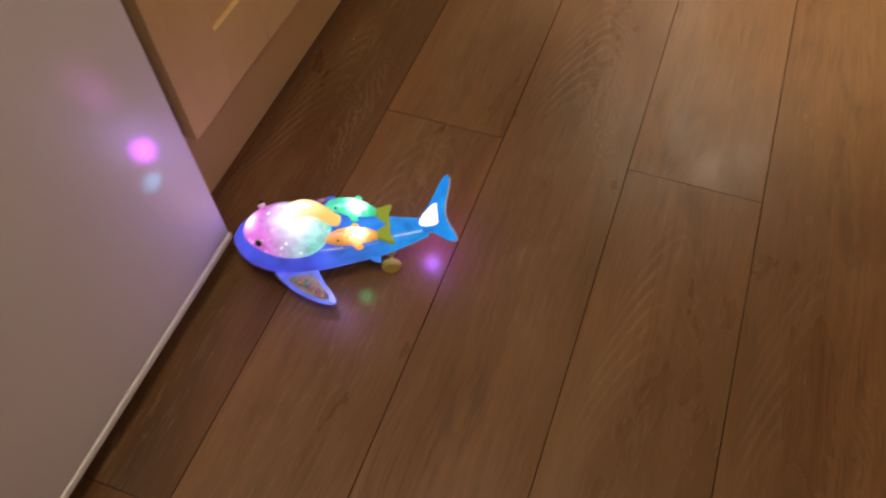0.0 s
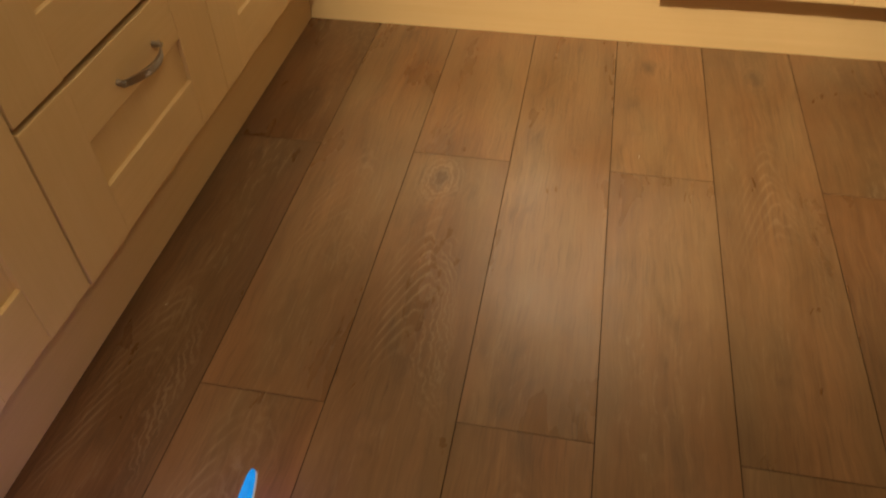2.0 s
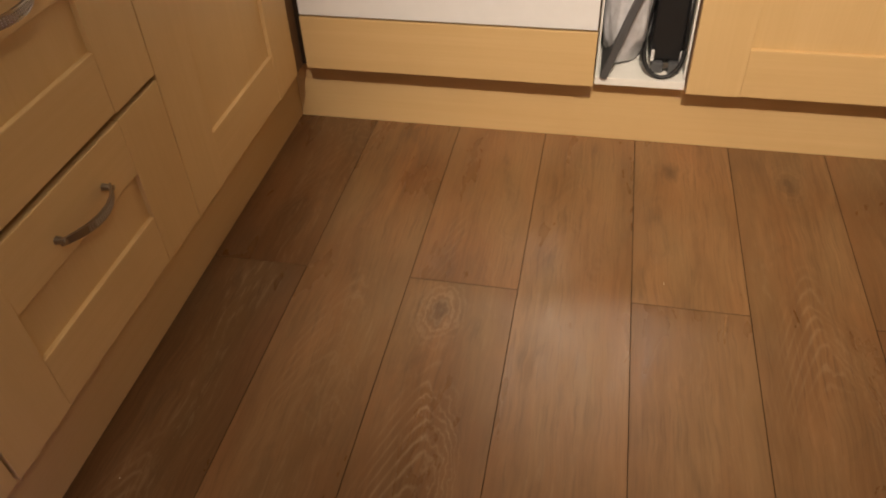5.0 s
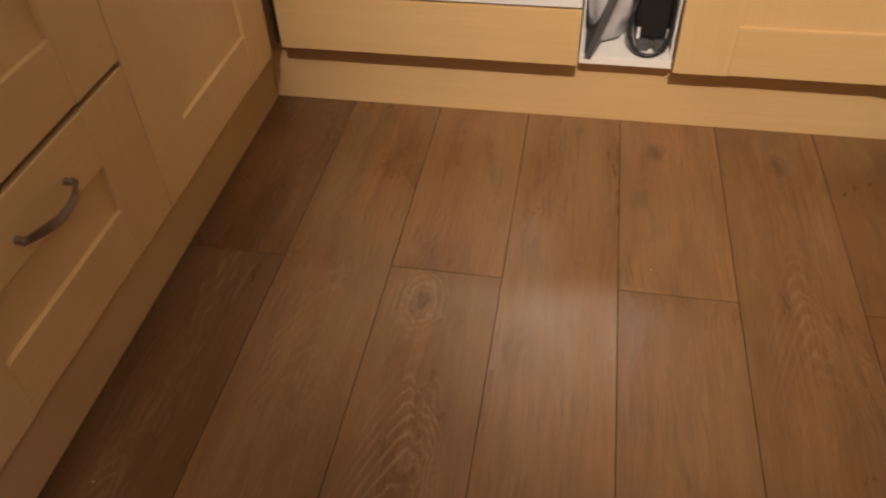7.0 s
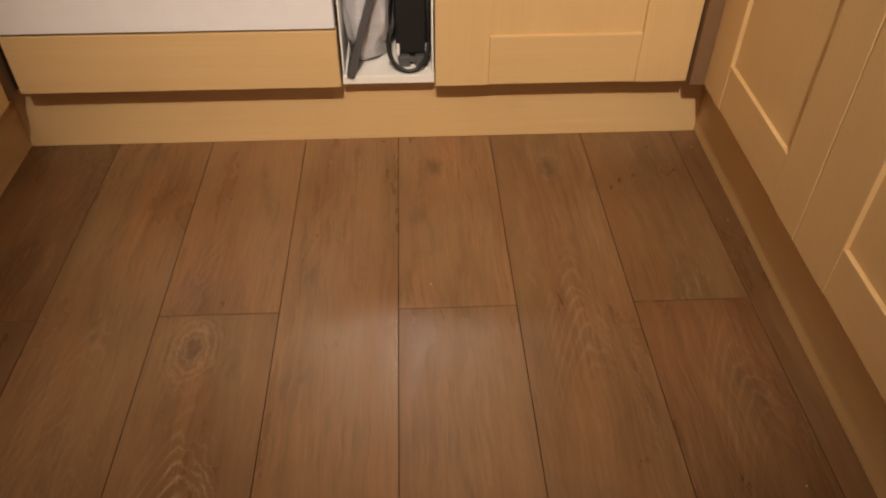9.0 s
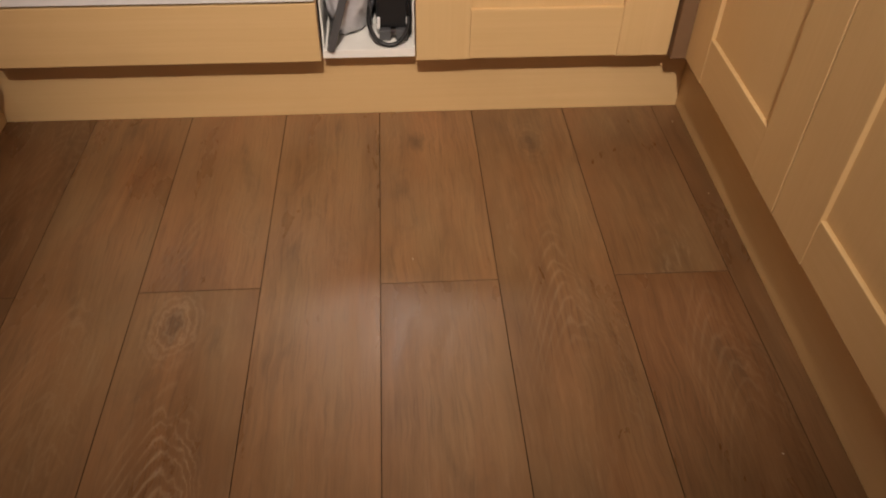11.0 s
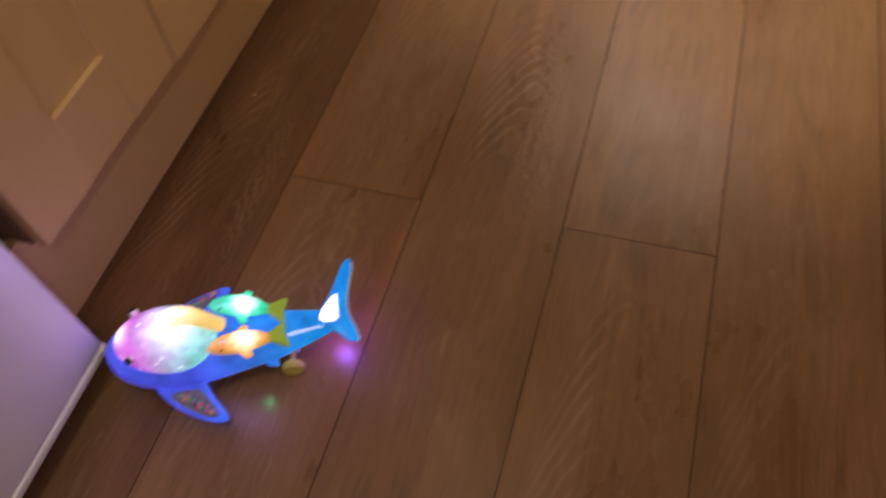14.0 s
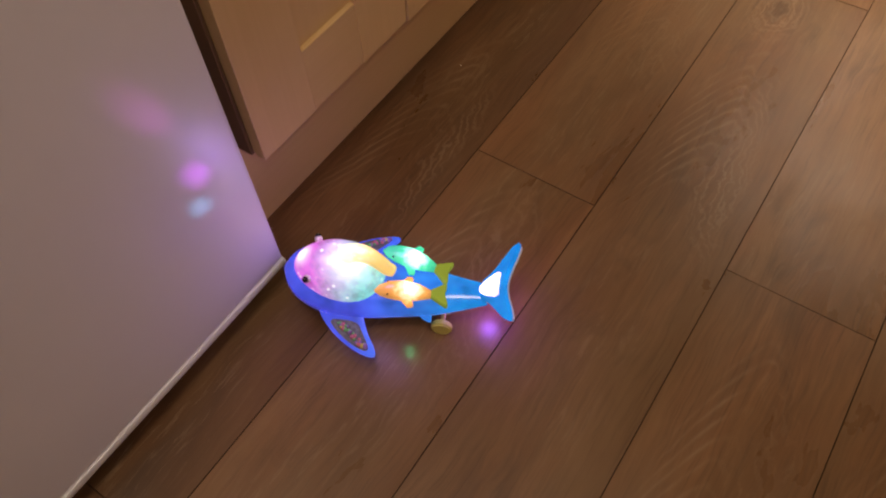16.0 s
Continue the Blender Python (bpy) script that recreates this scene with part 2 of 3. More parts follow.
def tube(points, radii, sides=10, squash=1.0):
    """A round bar along points."""
    bm = bmesh.new()
    rings = []
    pts = [Vector(p) for p in points]
    for i, p in enumerate(pts):
        way = (pts[min(i + 1, len(pts) - 1)] - pts[max(i - 1, 0)]).normalized()
        side = way.cross(Vector((0, 0, 1)) if abs(way.z) < 0.95 else Vector((0, 1, 0))).normalized()
        up = side.cross(way)
        rings.append([bm.verts.new(p + radii[i] * (math.cos(a) * side + squash * math.sin(a) * up))
                      for a in (2 * math.pi * k / sides for k in range(sides))])
    for q, s in zip(rings, rings[1:]):
        for k in range(sides):
            bm.faces.new((q[k], q[(k + 1) % sides], s[(k + 1) % sides], s[k]))
    bm.faces.new(rings[0][::-1]), bm.faces.new(rings[-1])
    bmesh.ops.recalc_face_normals(bm, faces=bm.faces[:])
    return bm


def mapped(bm, m):
    bmesh.ops.transform(bm, matrix=m, verts=bm.verts)
    return bm


# ---- the room ----
WIDTH = 1.358
X0, X1, Y0, Y1 = -0.60, 1.95, -3.10, 2.40


def structure(name, bm, material, label):
    return tagged(part(name, bm, material), label, kind="structure")


structure("wall_west", block((X0 - 0.1, Y0, -0.05), (X0, Y1, CEILING), 0), WALL, "plain cream wall behind the cabinets")
structure("wall_east", block((X1, Y0, -0.05), (X1 + 0.1, Y1, CEILING), 0), WALL, "plain cream wall behind the cabinets")
structure("wall_north", block((X0 - 0.1, Y1, -0.05), (X1 + 0.1, Y1 + 0.1, CEILING), 0), WALL, "plain cream wall past the kitchen")
structure("wall_south", block((X0 - 0.1, Y0 - 0.1, -0.05), (X1 + 0.1, Y0, CEILING), 0), WALL, "plain cream wall closing the kitchen")
structure("ceiling", block((X0 - 0.1, Y0 - 0.1, CEILING), (X1 + 0.1, Y1 + 0.1, CEILING + 0.1), 0), WHITE_WALL, "plain white painted ceiling")
DIFFUSER = glowing("lamp_diffuser", (0.9, 0.88, 0.85), (1.0, 0.82, 0.62), 3.0)
for lx, ly, power, wide in LAMPS:
    light = tagged(new("ceiling_light"), "unseen round white ceiling light added to light the room", "ceiling light", "ceiling lights")
    light.location = (lx, ly, CEILING)
    ring = bmesh.new()
    bmesh.ops.create_cone(ring, cap_ends=True, segments=40, radius1=wide / 2 + 0.03, radius2=wide / 2 + 0.04, depth=0.02)
    bmesh.ops.translate(ring, vec=(0, 0, -0.010), verts=ring.verts)
    part("housing", ring, WHITE_WALL, light)
    disc = bmesh.new()
    bmesh.ops.create_cone(disc, cap_ends=True, segments=40, radius1=wide / 2 + 0.005, radius2=wide / 2 + 0.01, depth=0.006)
    bmesh.ops.translate(disc, vec=(0, 0, -0.024), verts=disc.verts)
    part("diffuser", disc, DIFFUSER, light, "glowing warm white diffuser")

# made-up carrier for the added spots, out of view
bar = tagged(new("added_spot_bar"), "unseen white ceiling bar added to carry three lit spot heads", "spot bar")
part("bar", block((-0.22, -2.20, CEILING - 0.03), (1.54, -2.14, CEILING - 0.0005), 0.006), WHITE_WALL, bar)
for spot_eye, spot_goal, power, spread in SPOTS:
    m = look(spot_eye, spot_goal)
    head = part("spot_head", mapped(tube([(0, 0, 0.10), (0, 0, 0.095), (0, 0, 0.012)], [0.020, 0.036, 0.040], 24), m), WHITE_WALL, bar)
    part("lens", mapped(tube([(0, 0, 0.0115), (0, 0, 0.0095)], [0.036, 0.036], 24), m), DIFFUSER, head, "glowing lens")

# plinths under the cabinets
PL = 0.148
structure("plinth", block((-0.018, -1.36, 0.0), (0.0, 0.018, PL)), MAPLE_Y, "pale honey wood plinth under the drawer units")
structure("plinth", block((0.0005, 0.0, 0.0), (WIDTH - 0.0005, 0.018, PL - 0.001)), MAPLE_X, "pale honey wood plinth under the oven and open unit")
structure("plinth", mapped(block((WIDTH, -1.16, 0.0), (WIDTH + 0.018, 0.018, PL)), pose(WIDTH, 0, 0, 0, 0, -0.8) @ pose(-WIDTH, 0, 0)), MAPLE_Y, "pale honey wood plinth under the cupboard doors")


# ---- cabinets ----
def shaker(thing, name, m, w0, w1, z0, z1, rail_mat, stile=0.094, rail=0.094):
    """A framed front: two stiles, two rails and a sunk panel. Along w, out along -y of the frame m; the face lies at y = 0."""
    t = 0.020
    door = new(name)
    door.parent = thing
    part("backing", mapped(block((w0 + 0.002, 0.014, z0 + 0.002), (w1 - 0.002, t, z1 - 0.002), 0), m), MAPLE_Z, door)
    part("panel", mapped(block((w0 + stile - 0.004, 0.0078, z0 + rail - 0.004), (w1 - stile + 0.004, 0.0135, z1 - rail + 0.004), 0.0), m), MAPLE_Z, door)
    for a, b in ((w0, w0 + stile), (w1 - stile, w1)):
        part("stile", mapped(block((a, 0.0, z0), (b, 0.0138, z1), 0.0011), m), MAPLE_Z, door)
    for a, b in ((z0 + 0.001, z0 + rail), (z1 - rail, z1 - 0.001)):
        bm = block((w0 + stile + 0.0002, 0.0006, a), (w1 - stile - 0.0002, 0.0138, b), 0.0016)
        part("rail", mapped(bm, m), rail_mat, door)
    return door


def bow_handle(door, m, w, z, half=0.062):
    """A bowed flat strap handle on two pins, dimpled along its middle."""
    bm = bmesh.new()
    rows = []
    steps = 24
    for i in range(steps + 1):
        u = -1 + 2 * i / steps
        out = -0.010 - 0.022 * (1 - u * u)
        drop = 0.0065 * (0.75 + 0.25 * (1 - u * u))
        rows.append([bm.verts.new((w + u * half, out + d, z + s * drop)) for d, s in ((0, -1), (0, 1), (0.003, 1), (0.003, -1))])
    for a, b in zip(rows, rows[1:]):
        for k in range(4):
            bm.faces.new((a[k], a[(k + 1) % 4], b[(k + 1) % 4], b[k]))
    bm.faces.new(rows[0]), bm.faces.new(rows[-1][::-1])
    bmesh.ops.recalc_face_normals(bm, faces=bm.faces[:])
    strap = part("handle", mapped(bm, m), STEEL, door, "bowed dimpled steel strap handle")
    for s in (-1, 1):
        part("pin", mapped(tube([(w + s * half * 0.93, 0.001, z), (w + s * half * 0.93, -0.014, z)], [0.005, 0.004]), m), STEEL, door)
    dots = bmesh.new()
    for i in range(-7, 8):
        u = i / 15
        for row in (-0.7, 0, 0.7):
            y = -0.0102 - 0.022 * (1 - u * u)
            made = bmesh.ops.create_icosphere(dots, subdivisions=1, radius=0.0011)["verts"]
            bmesh.ops.translate(dots, vec=(w + u * half, y, z + row * 0.0042), verts=made)
    part("dimples", mapped(dots, m), PALE_STEEL, door, "rows of small bright dimples")
    return strap


WEST = Matrix(((0, -1, 0, 0.046), (1, 0, 0, 0), (0, 0, 1, 0), (0, 0, 0, 1)))       # fronts that look east: w runs along y
NORTH = Matrix(((1, 0, 0, 0), (0, 1, 0, -0.060), (0, 0, 1, 0), (0, 0, 0, 1)))      # fronts that look south: w runs along x
SKEW = pose(WIDTH, 0, 0, 0, 0, -0.8) @ pose(-WIDTH, 0, 0)                            # the east run is a little out of square
EAST = SKEW @ Matrix(((0, 1, 0, 1.322), (-1, 0, 0, 0), (0, 0, 1, 0), (0, 0, 0, 1)))   # fronts that look west: w runs along -y
Z0, Z1 = 0.152, 0.868


def cabinet(name, label, a, b, material=MAPLE_Y, m=Matrix()):
    thing = tagged(new(name), label, "kitchen cabinet")
    part("body", mapped(block(a, b, 0.001), m), material, thing)
    return thing


unit = cabinet("base_cabinet", "narrow honey wood base cabinet with a framed door", (-0.54, -1.328, 0.149), (0.022, -1.0395, Z1), EDGE)
shaker(unit, "door", WEST, -1.328, -1.041, Z0 + 0.003, Z1, MAPLE_Y)
unit = cabinet("drawer_cabinet", "honey wood drawer cabinet with framed fronts and steel handles", (-0.54, -1.038, 0.149), (0.022, -0.5565, Z1), GAP)
for low, high in ((Z0, 0.399), (0.408, 0.655), (0.664, Z1)):
    front = shaker(unit, "drawer_front", WEST, -1.036, -0.557, low, high, MAPLE_Y, stile=0.104, rail=0.086)
    bow_handle(front, WEST, -0.785, high - 0.054, 0.056)
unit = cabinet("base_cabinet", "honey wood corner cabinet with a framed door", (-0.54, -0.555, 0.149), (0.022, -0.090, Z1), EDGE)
shaker(unit, "door", WEST, -0.5545, -0.090, Z0, Z1, MAPLE_Y, stile=0.100)
# the post's dark brown stands in for shade in the corner gap
tagged(part("corner_post", block((0.005, -0.0895, 0.150), (0.040, -0.042, Z1), 0.001), EDGE), "brown filler post with the corner gap's shade put into its colour", "filler post", kind="structure")

# unseen top, cut below counter height so the far lamps' glints reach the floor
FAR_TOP = 0.57
oven = cabinet("oven_housing", "honey wood oven housing with a plain lower panel", (-0.54, -0.036, 0.150), (0.6415, 0.53, FAR_TOP), GAP)
bm = block((0.056, -0.060, 0.154), (0.641, -0.0365, 0.266), 0.0015)
part("lower_panel", bm, MAPLE_X, oven, "plain honey wood panel under the oven")
built_in = tagged(new("built_in_oven"), "white built-in oven above the wooden panel", "oven")
part("door", block((0.058, -0.062, 0.271), (0.640, -0.0365, 0.478), 0.002), OVEN, built_in)
part("control_panel", block((0.058, -0.060, 0.482), (0.640, -0.0365, 0.565), 0.002), OVEN, built_in)
# a dark strip painted where only shade lies under the oven door
part("seal", block((0.060, -0.052, 0.2665), (0.638, -0.0366, 0.2705), 0), GAP, built_in, "dark strip standing in for the shadow gap under the oven door")

nook = tagged(new("open_cabinet"), "narrow open white cabinet holding a bag and an appliance", "open cabinet")
part("shelf", block((0.6435, -0.040, 0.149), (0.8145, 0.50, 0.165), 0.001), CARCASS, nook)
part("side", block((0.6435, -0.030, 0.1652), (0.6475, 0.50, FAR_TOP), 0.001), CARCASS, nook)
part("side", block((0.8105, -0.030, 0.1652), (0.8145, 0.50, FAR_TOP), 0.001), CARCASS, nook)
part("back", block((0.648, 0.485, 0.1652), (0.810, 0.50, FAR_TOP), 0), CARCASS, nook)
part("top", block((0.648, -0.036, FAR_TOP - 0.016), (0.810, 0.484, FAR_TOP), 0), CARCASS, nook)

unit = cabinet("base_cabinet", "honey wood base cabinet with a framed door beside the open unit", (0.816, -0.036, 0.150), (1.90, 0.53, FAR_TOP), EDGE)
shaker(unit, "door", NORTH, 0.8165, 1.290, Z0, FAR_TOP, MAPLE_X, stile=0.098, rail=0.097)
tagged(part("corner_post", block((1.294, -0.072, 0.150), (1.3300, -0.040, Z1), 0.001), EDGE), "brown filler post with the corner gap's shade put into its colour", "filler post", kind="structure")
unit = cabinet("base_cabinet", "honey wood corner cabinet with a wide framed door", (1.3425, -0.518, 0.149), (1.90, -0.0745, Z1), EDGE, SKEW)
shaker(unit, "door", EAST, 0.0740, 0.5185, Z0, Z1, MAPLE_Y, stile=0.090, rail=0.086)
unit = cabinet("base_cabinet", "honey wood base cabinet with a wide framed door", (1.3425, -1.13, 0.149), (1.90, -0.5205, Z1), EDGE, SKEW)
shaker(unit, "door", EAST, 0.522, 1.128, Z0, Z1, MAPLE_Y, stile=0.104, rail=0.080)

# ---- things in the open cabinet ----
BAG = plain("grey_plastic_bag", (0.62, 0.62, 0.66), 0.32, vary=0.25, scale=40.0, bump=0.5)
TRAY = plain("dark_grey_tray", (0.085, 0.085, 0.09), 0.45)
bm = bmesh.new()
bmesh.ops.create_icosphere(bm, subdivisions=5, radius=1.0)
for v in bm.verts:
    p = v.co.copy()
    crease = noise.ridged_multi_fractal(p * 1.7 + Vector((3, 1, 7)), 0.8, 2.1, 4, 1.0, 2.0) * 0.07 + noise.noise(p * 2.5) * 0.10
    p *= 0.92 + crease
    wide, tall = (math.copysign(abs(a) ** 0.7, a) for a in (p.x, p.z))
    v.co = (min(0.742, max(0.6485, 0.694 + 0.050 * wide * (1 - 0.06 * tall))), 0.085 + 0.118 * p.y, max(0.1655, 0.310 + 0.155 * tall))
tagged(part("plastic_bag", bm, BAG, smooth=True), "crumpled pale grey plastic bag standing in the open cabinet", "plastic bag")
bm = block((-0.0070, -0.004, 0.0), (0.0070, 0.30, 0.37), 0.002)
bmesh.ops.transform(bm, matrix=pose(0.6585, -0.044, 0.1655, 0, 17, 0), verts=bm.verts)
tagged(part("baking_tray", bm, TRAY), "dark grey flat tray leaning inside the open cabinet", "tray")
machine = tagged(new("small_appliance"), "black plastic appliance with a coiled cable in the open cabinet", "appliance")
part("body", block((0.744, -0.002, 0.188), (0.807, 0.20, 0.52), 0.008), BLACK, machine)
part("foot", block((0.749, -0.010, 0.1655), (0.771, 0.05, 0.187), 0.003), TRAY, machine)
part("foot", block((0.780, -0.010, 0.1655), (0.802, 0.05, 0.187), 0.003), TRAY, machine)
part("buckle", block((0.7705, -0.010, 0.176), (0.7805, -0.003, 0.188), 0.002), STEEL, machine, "small grey buckle")
for cx in (0.7485, 0.8025):
    part("cable_clip", block((cx - 0.003, -0.010, 0.190), (cx + 0.003, -0.003, 0.212), 0.002), FRIDGE_TRIM, machine, "white cable clip")
loop = [(0.768 + 0.037 * math.cos(a), -0.018 + 0.016 * math.sin(a), 0.216 + 0.046 * math.sin(a)) for a in (math.pi * (0.95 + 1.1 * k / 30) for k in range(31))]
part("cable", tube([(0.742, 0.02, 0.34), (0.735, 0.01, 0.27)] + loop + [(0.8055, -0.010, 0.27), (0.804, -0.008, 0.34)], [0.0042] * 35), BLACK, machine, "black cable hanging in a loop", smooth=True)

# ---- fridge ----
fridge = tagged(new("fridge"), "white under-counter fridge standing proud of the cabinets", "fridge")
FY0, FY1, FX = -1.935, -1.380, 0.087
part("body", block((-0.50, FY0 + 0.004, 0.030), (0.028, FY1 - 0.002, 0.850), 0.006), FRIDGE, fridge)
part("seal", block((0.0285, FY0 + 0.02, 0.070), (0.0365, FY1 - 0.010, 0.83), 0), BLACK, fridge, "dark rubber door seal")
door = part("door", block((0.037, FY0, 0.0475), (FX, FY1, 0.850), 0.005), FRIDGE, fridge)
part("door_trim", block((0.0375, FY0 + 0.0005, 0.0335), (FX + 0.0022, FY1 + 0.0022, 0.0465), 0.0045), FRIDGE_TRIM, door, "rounded white strip along the foot of the door")
part("kick_plate", block((0.004, FY0 + 0.02, 0.002), (0.022, FY1 - 0.02, 0.0295), 0.001), BLACK, fridge)
for fx in (-0.46, -0.02):
    for fy in (FY0 + 0.04, FY1 - 0.04):
        part("foot", tube([(fx, fy, 0.0), (fx, fy, 0.031)], [0.016, 0.013], 14), BLACK, fridge)

# ---- toy whale ----
L = 0.286
TOY = pose(0.236, -1.333, 0.0, 0, 0, 205.3)


def lit(name, colour, hue, hot, centre, radius, base, peak, rough=0.22):
    """Plastic lit from inside: a hot spot round a lamp at centre, fading into the hue."""
    n = Nodes(name)
    spot = n.tree.nodes.new("ShaderNodeTexCoord").outputs["Object"]
    far = n.node("ShaderNodeVectorMath", spot, centre, operation="DISTANCE").outputs["Value"]
    far = n.maths("ADD", far, n.maths("MULTIPLY", n.maths("SUBTRACT", n.noise(spot, 150.0, 2.0), 0.5), radius * 0.5))
    near = n.maths("POWER", n.span(far, radius, 0.0), 1.6)
    return n.set(colour=colour, rough=rough, glow=n.mix(n.span(near, 0.15, 0.6), hue, hot), power=n.maths("MULTIPLY_ADD", near, peak, base), coat=0.5)


def shell_material():
    """Blue plastic through which the lamps shine, violet at the head and sky blue towards the tail."""
    n = Nodes("blue_toy_plastic")
    spot = n.tree.nodes.new("ShaderNodeTexCoord").outputs["Object"]
    x, _, _ = n.split(spot)
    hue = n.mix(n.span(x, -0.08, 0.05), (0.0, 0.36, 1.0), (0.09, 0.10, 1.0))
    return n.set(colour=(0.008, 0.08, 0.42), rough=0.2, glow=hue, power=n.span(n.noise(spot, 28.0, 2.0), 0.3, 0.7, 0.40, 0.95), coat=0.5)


BLUE = shell_material()
BELLY = plain("white_toy_plastic", (0.78, 0.72, 0.74), 0.35, vary=0.05)
YELLOW = plain("yellow_toy_plastic", (0.74, 0.64, 0.17), 0.35)
LIME = plain("lime_toy_plastic", (0.36, 0.46, 0.04), 0.32, glow=(0.4, 0.9, 0.1), power=0.12)
EYE = plain("eye_black", (0.01, 0.01, 0.01), 0.15)
HORN = lit("yellow_spout", (0.80, 0.58, 0.14), (1.0, 0.78, 0.25), (1.0, 1.0, 0.80), (0.060, 0.0, 0.110), 0.050, 0.55, 1.0)


def dome_material():
    """Clear lit plastic: pink over the brow, paling to green-white behind, with bright pinholes."""
    n = Nodes("lit_dome")
    spot = n.tree.nodes.new("ShaderNodeTexCoord").outputs["Object"]
    x, y, _ = n.split(spot)
    front = n.span(n.maths("ADD", x, n.maths("MULTIPLY", n.noise(spot, 40.0, 2.0), 0.03)), 0.055, 0.115)
    col = n.mix(front, (0.25, 0.92, 0.88), (0.92, 0.16, 0.95))
    brow = n.node("ShaderNodeVectorMath", spot, (0.116, 0.0, 0.094), operation="DISTANCE").outputs["Value"]
    rear = n.node("ShaderNodeVectorMath", spot, (0.058, 0.006, 0.104), operation="DISTANCE").outputs["Value"]
    hot = n.maths("ADD", n.maths("POWER", n.span(brow, 0.020, 0.004), 1.4), n.maths("POWER", n.span(rear, 0.044, 0.004), 1.4))
    cell = n.tree.nodes.new("ShaderNodeTexVoronoi")
    n.put(cell.inputs["Vector"], spot), n.put(cell.inputs["Scale"], 120.0)
    holes = n.maths("MULTIPLY", n.span(cell.outputs["Distance"], 0.34, 0.15), n.span(n.noise(spot, 60.0, 2.0), 0.48, 0.62))
    white = n.maths("MINIMUM", n.maths("ADD", hot, n.maths("MULTIPLY", holes, 0.7)), 1.0)
    col = n.mix(white, col, (1.0, 0.97, 1.0))
    soft = n.noise(spot, 70.0, 3.0)
    power = n.maths("ADD", n.span(soft, 0.35, 0.65, 0.55, 0.95), n.maths("MULTIPLY", white, 0.9))
    n.bump(cell.outputs["Distance"], 0.25, 0.002)
    return n.set(colour=(0.25, 0.22, 0.35), rough=0.12, glow=col, power=power, coat=0.8)


DOME = dome_material()
toy = tagged(new("toy_whale"), "blue plastic toy whale on wheels, its dome and fish lit", "toy whale")


def at(s):
    """Along the toy: 0 at the tail, 1 at the nose."""
    return (s - 0.5) * L


# stations along the body: place, half width, underside, top
STATIONS = [(0.13, 0.014, 0.041, 0.055), (0.22, 0.020, 0.029, 0.055), (0.35, 0.030, 0.018, 0.056), (0.50, 0.037, 0.013, 0.061), (0.62, 0.044, 0.011, 0.067),
            (0.75, 0.047, 0.013, 0.073), (0.86, 0.043, 0.022, 0.078), (0.93, 0.034, 0.034, 0.077), (0.975, 0.021, 0.045, 0.072), (1.0, 0.005, 0.055, 0.064)]


def hull(a0, a1, grow=0.0, sides=20, first=0, last=len(STATIONS)):
    """A skin over the stations between two angles round the body (0 is the right side, 90 the top)."""
    bm = bmesh.new()
    fine = []
    rows = STATIONS[first:last]
    for p, q in zip(rows, rows[1:]):
        fine += [tuple(p[i] + (q[i] - p[i]) * k / 4 for i in range(4)) for k in range(4)]
    fine.append(rows[-1])
    for i in range(2):   # ease the corners between stations
        fine = [fine[0]] + [tuple((a[j] + 2 * b[j] + c[j]) / 4 for j in range(4)) for a, b, c in zip(fine, fine[1:], fine[2:])] + [fine[-1]]
    rings = []
    for s, w, low, high in fine:
        mid, tall = low + (high - low) * 0.52, (high - low) / 2
        rings.append([bm.verts.new((at(s), (w + grow) * math.cos(a), mid + (tall + grow) * math.sin(a)))
                      for a in (radians(a0 + (a1 - a0) * k / sides) for k in range(sides + 1))])
    for q, s in zip(rings, rings[1:]):
        for k in range(sides):
            bm.faces.new((q[k], s[k], s[k + 1], q[k + 1]))
    for ring, step in ((rings[0], 1), (rings[-1], -1)):
        bm.faces.new(ring[::step])
    bmesh.ops.recalc_face_normals(bm, faces=bm.faces[:])
    return bm


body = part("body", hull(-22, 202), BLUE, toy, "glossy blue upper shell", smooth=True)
part("belly", hull(158, 382, -0.0015), BELLY, toy, "white underside", smooth=True)
part("lip", hull(196, 344, 0.0012, 16, 5), BELLY, toy, "white lower jaw", smooth=True)

bm = bmesh.new()
bmesh.ops.create_uvsphere(bm, u_segments=48, v_segments=28, radius=1.0)
for v in bm.verts:
    v.co = (at(0.755) + 0.056 * v.co.x, 0.0385 * v.co.y * (1 - 0.10 * v.co.x), 0.064 + 0.006 * v.co.x + 0.040 * v.co.z)
dome = part("dome", bm, DOME, toy, "clear dome glowing cyan and pink", smooth=True)
for s in (-1, 1):
    bm = bmesh.new()
    bmesh.ops.create_uvsphere(bm, u_segments=16, v_segments=10, radius=0.0050)
    bmesh.ops.transform(bm, matrix=pose(at(0.862), s * 0.0285, 0.0870), verts=bm.verts)
    eye = part("eye", bm, BELLY, toy, "white-rimmed dark eye", smooth=True)
    bm = bmesh.new()
    bmesh.ops.create_uvsphere(bm, u_segments=16, v_segments=10, radius=0.0040)
    bmesh.ops.transform(bm, matrix=pose(at(0.865), s * 0.0306, 0.0888), verts=bm.verts)
    part("pupil", bm, EYE, eye, smooth=True)

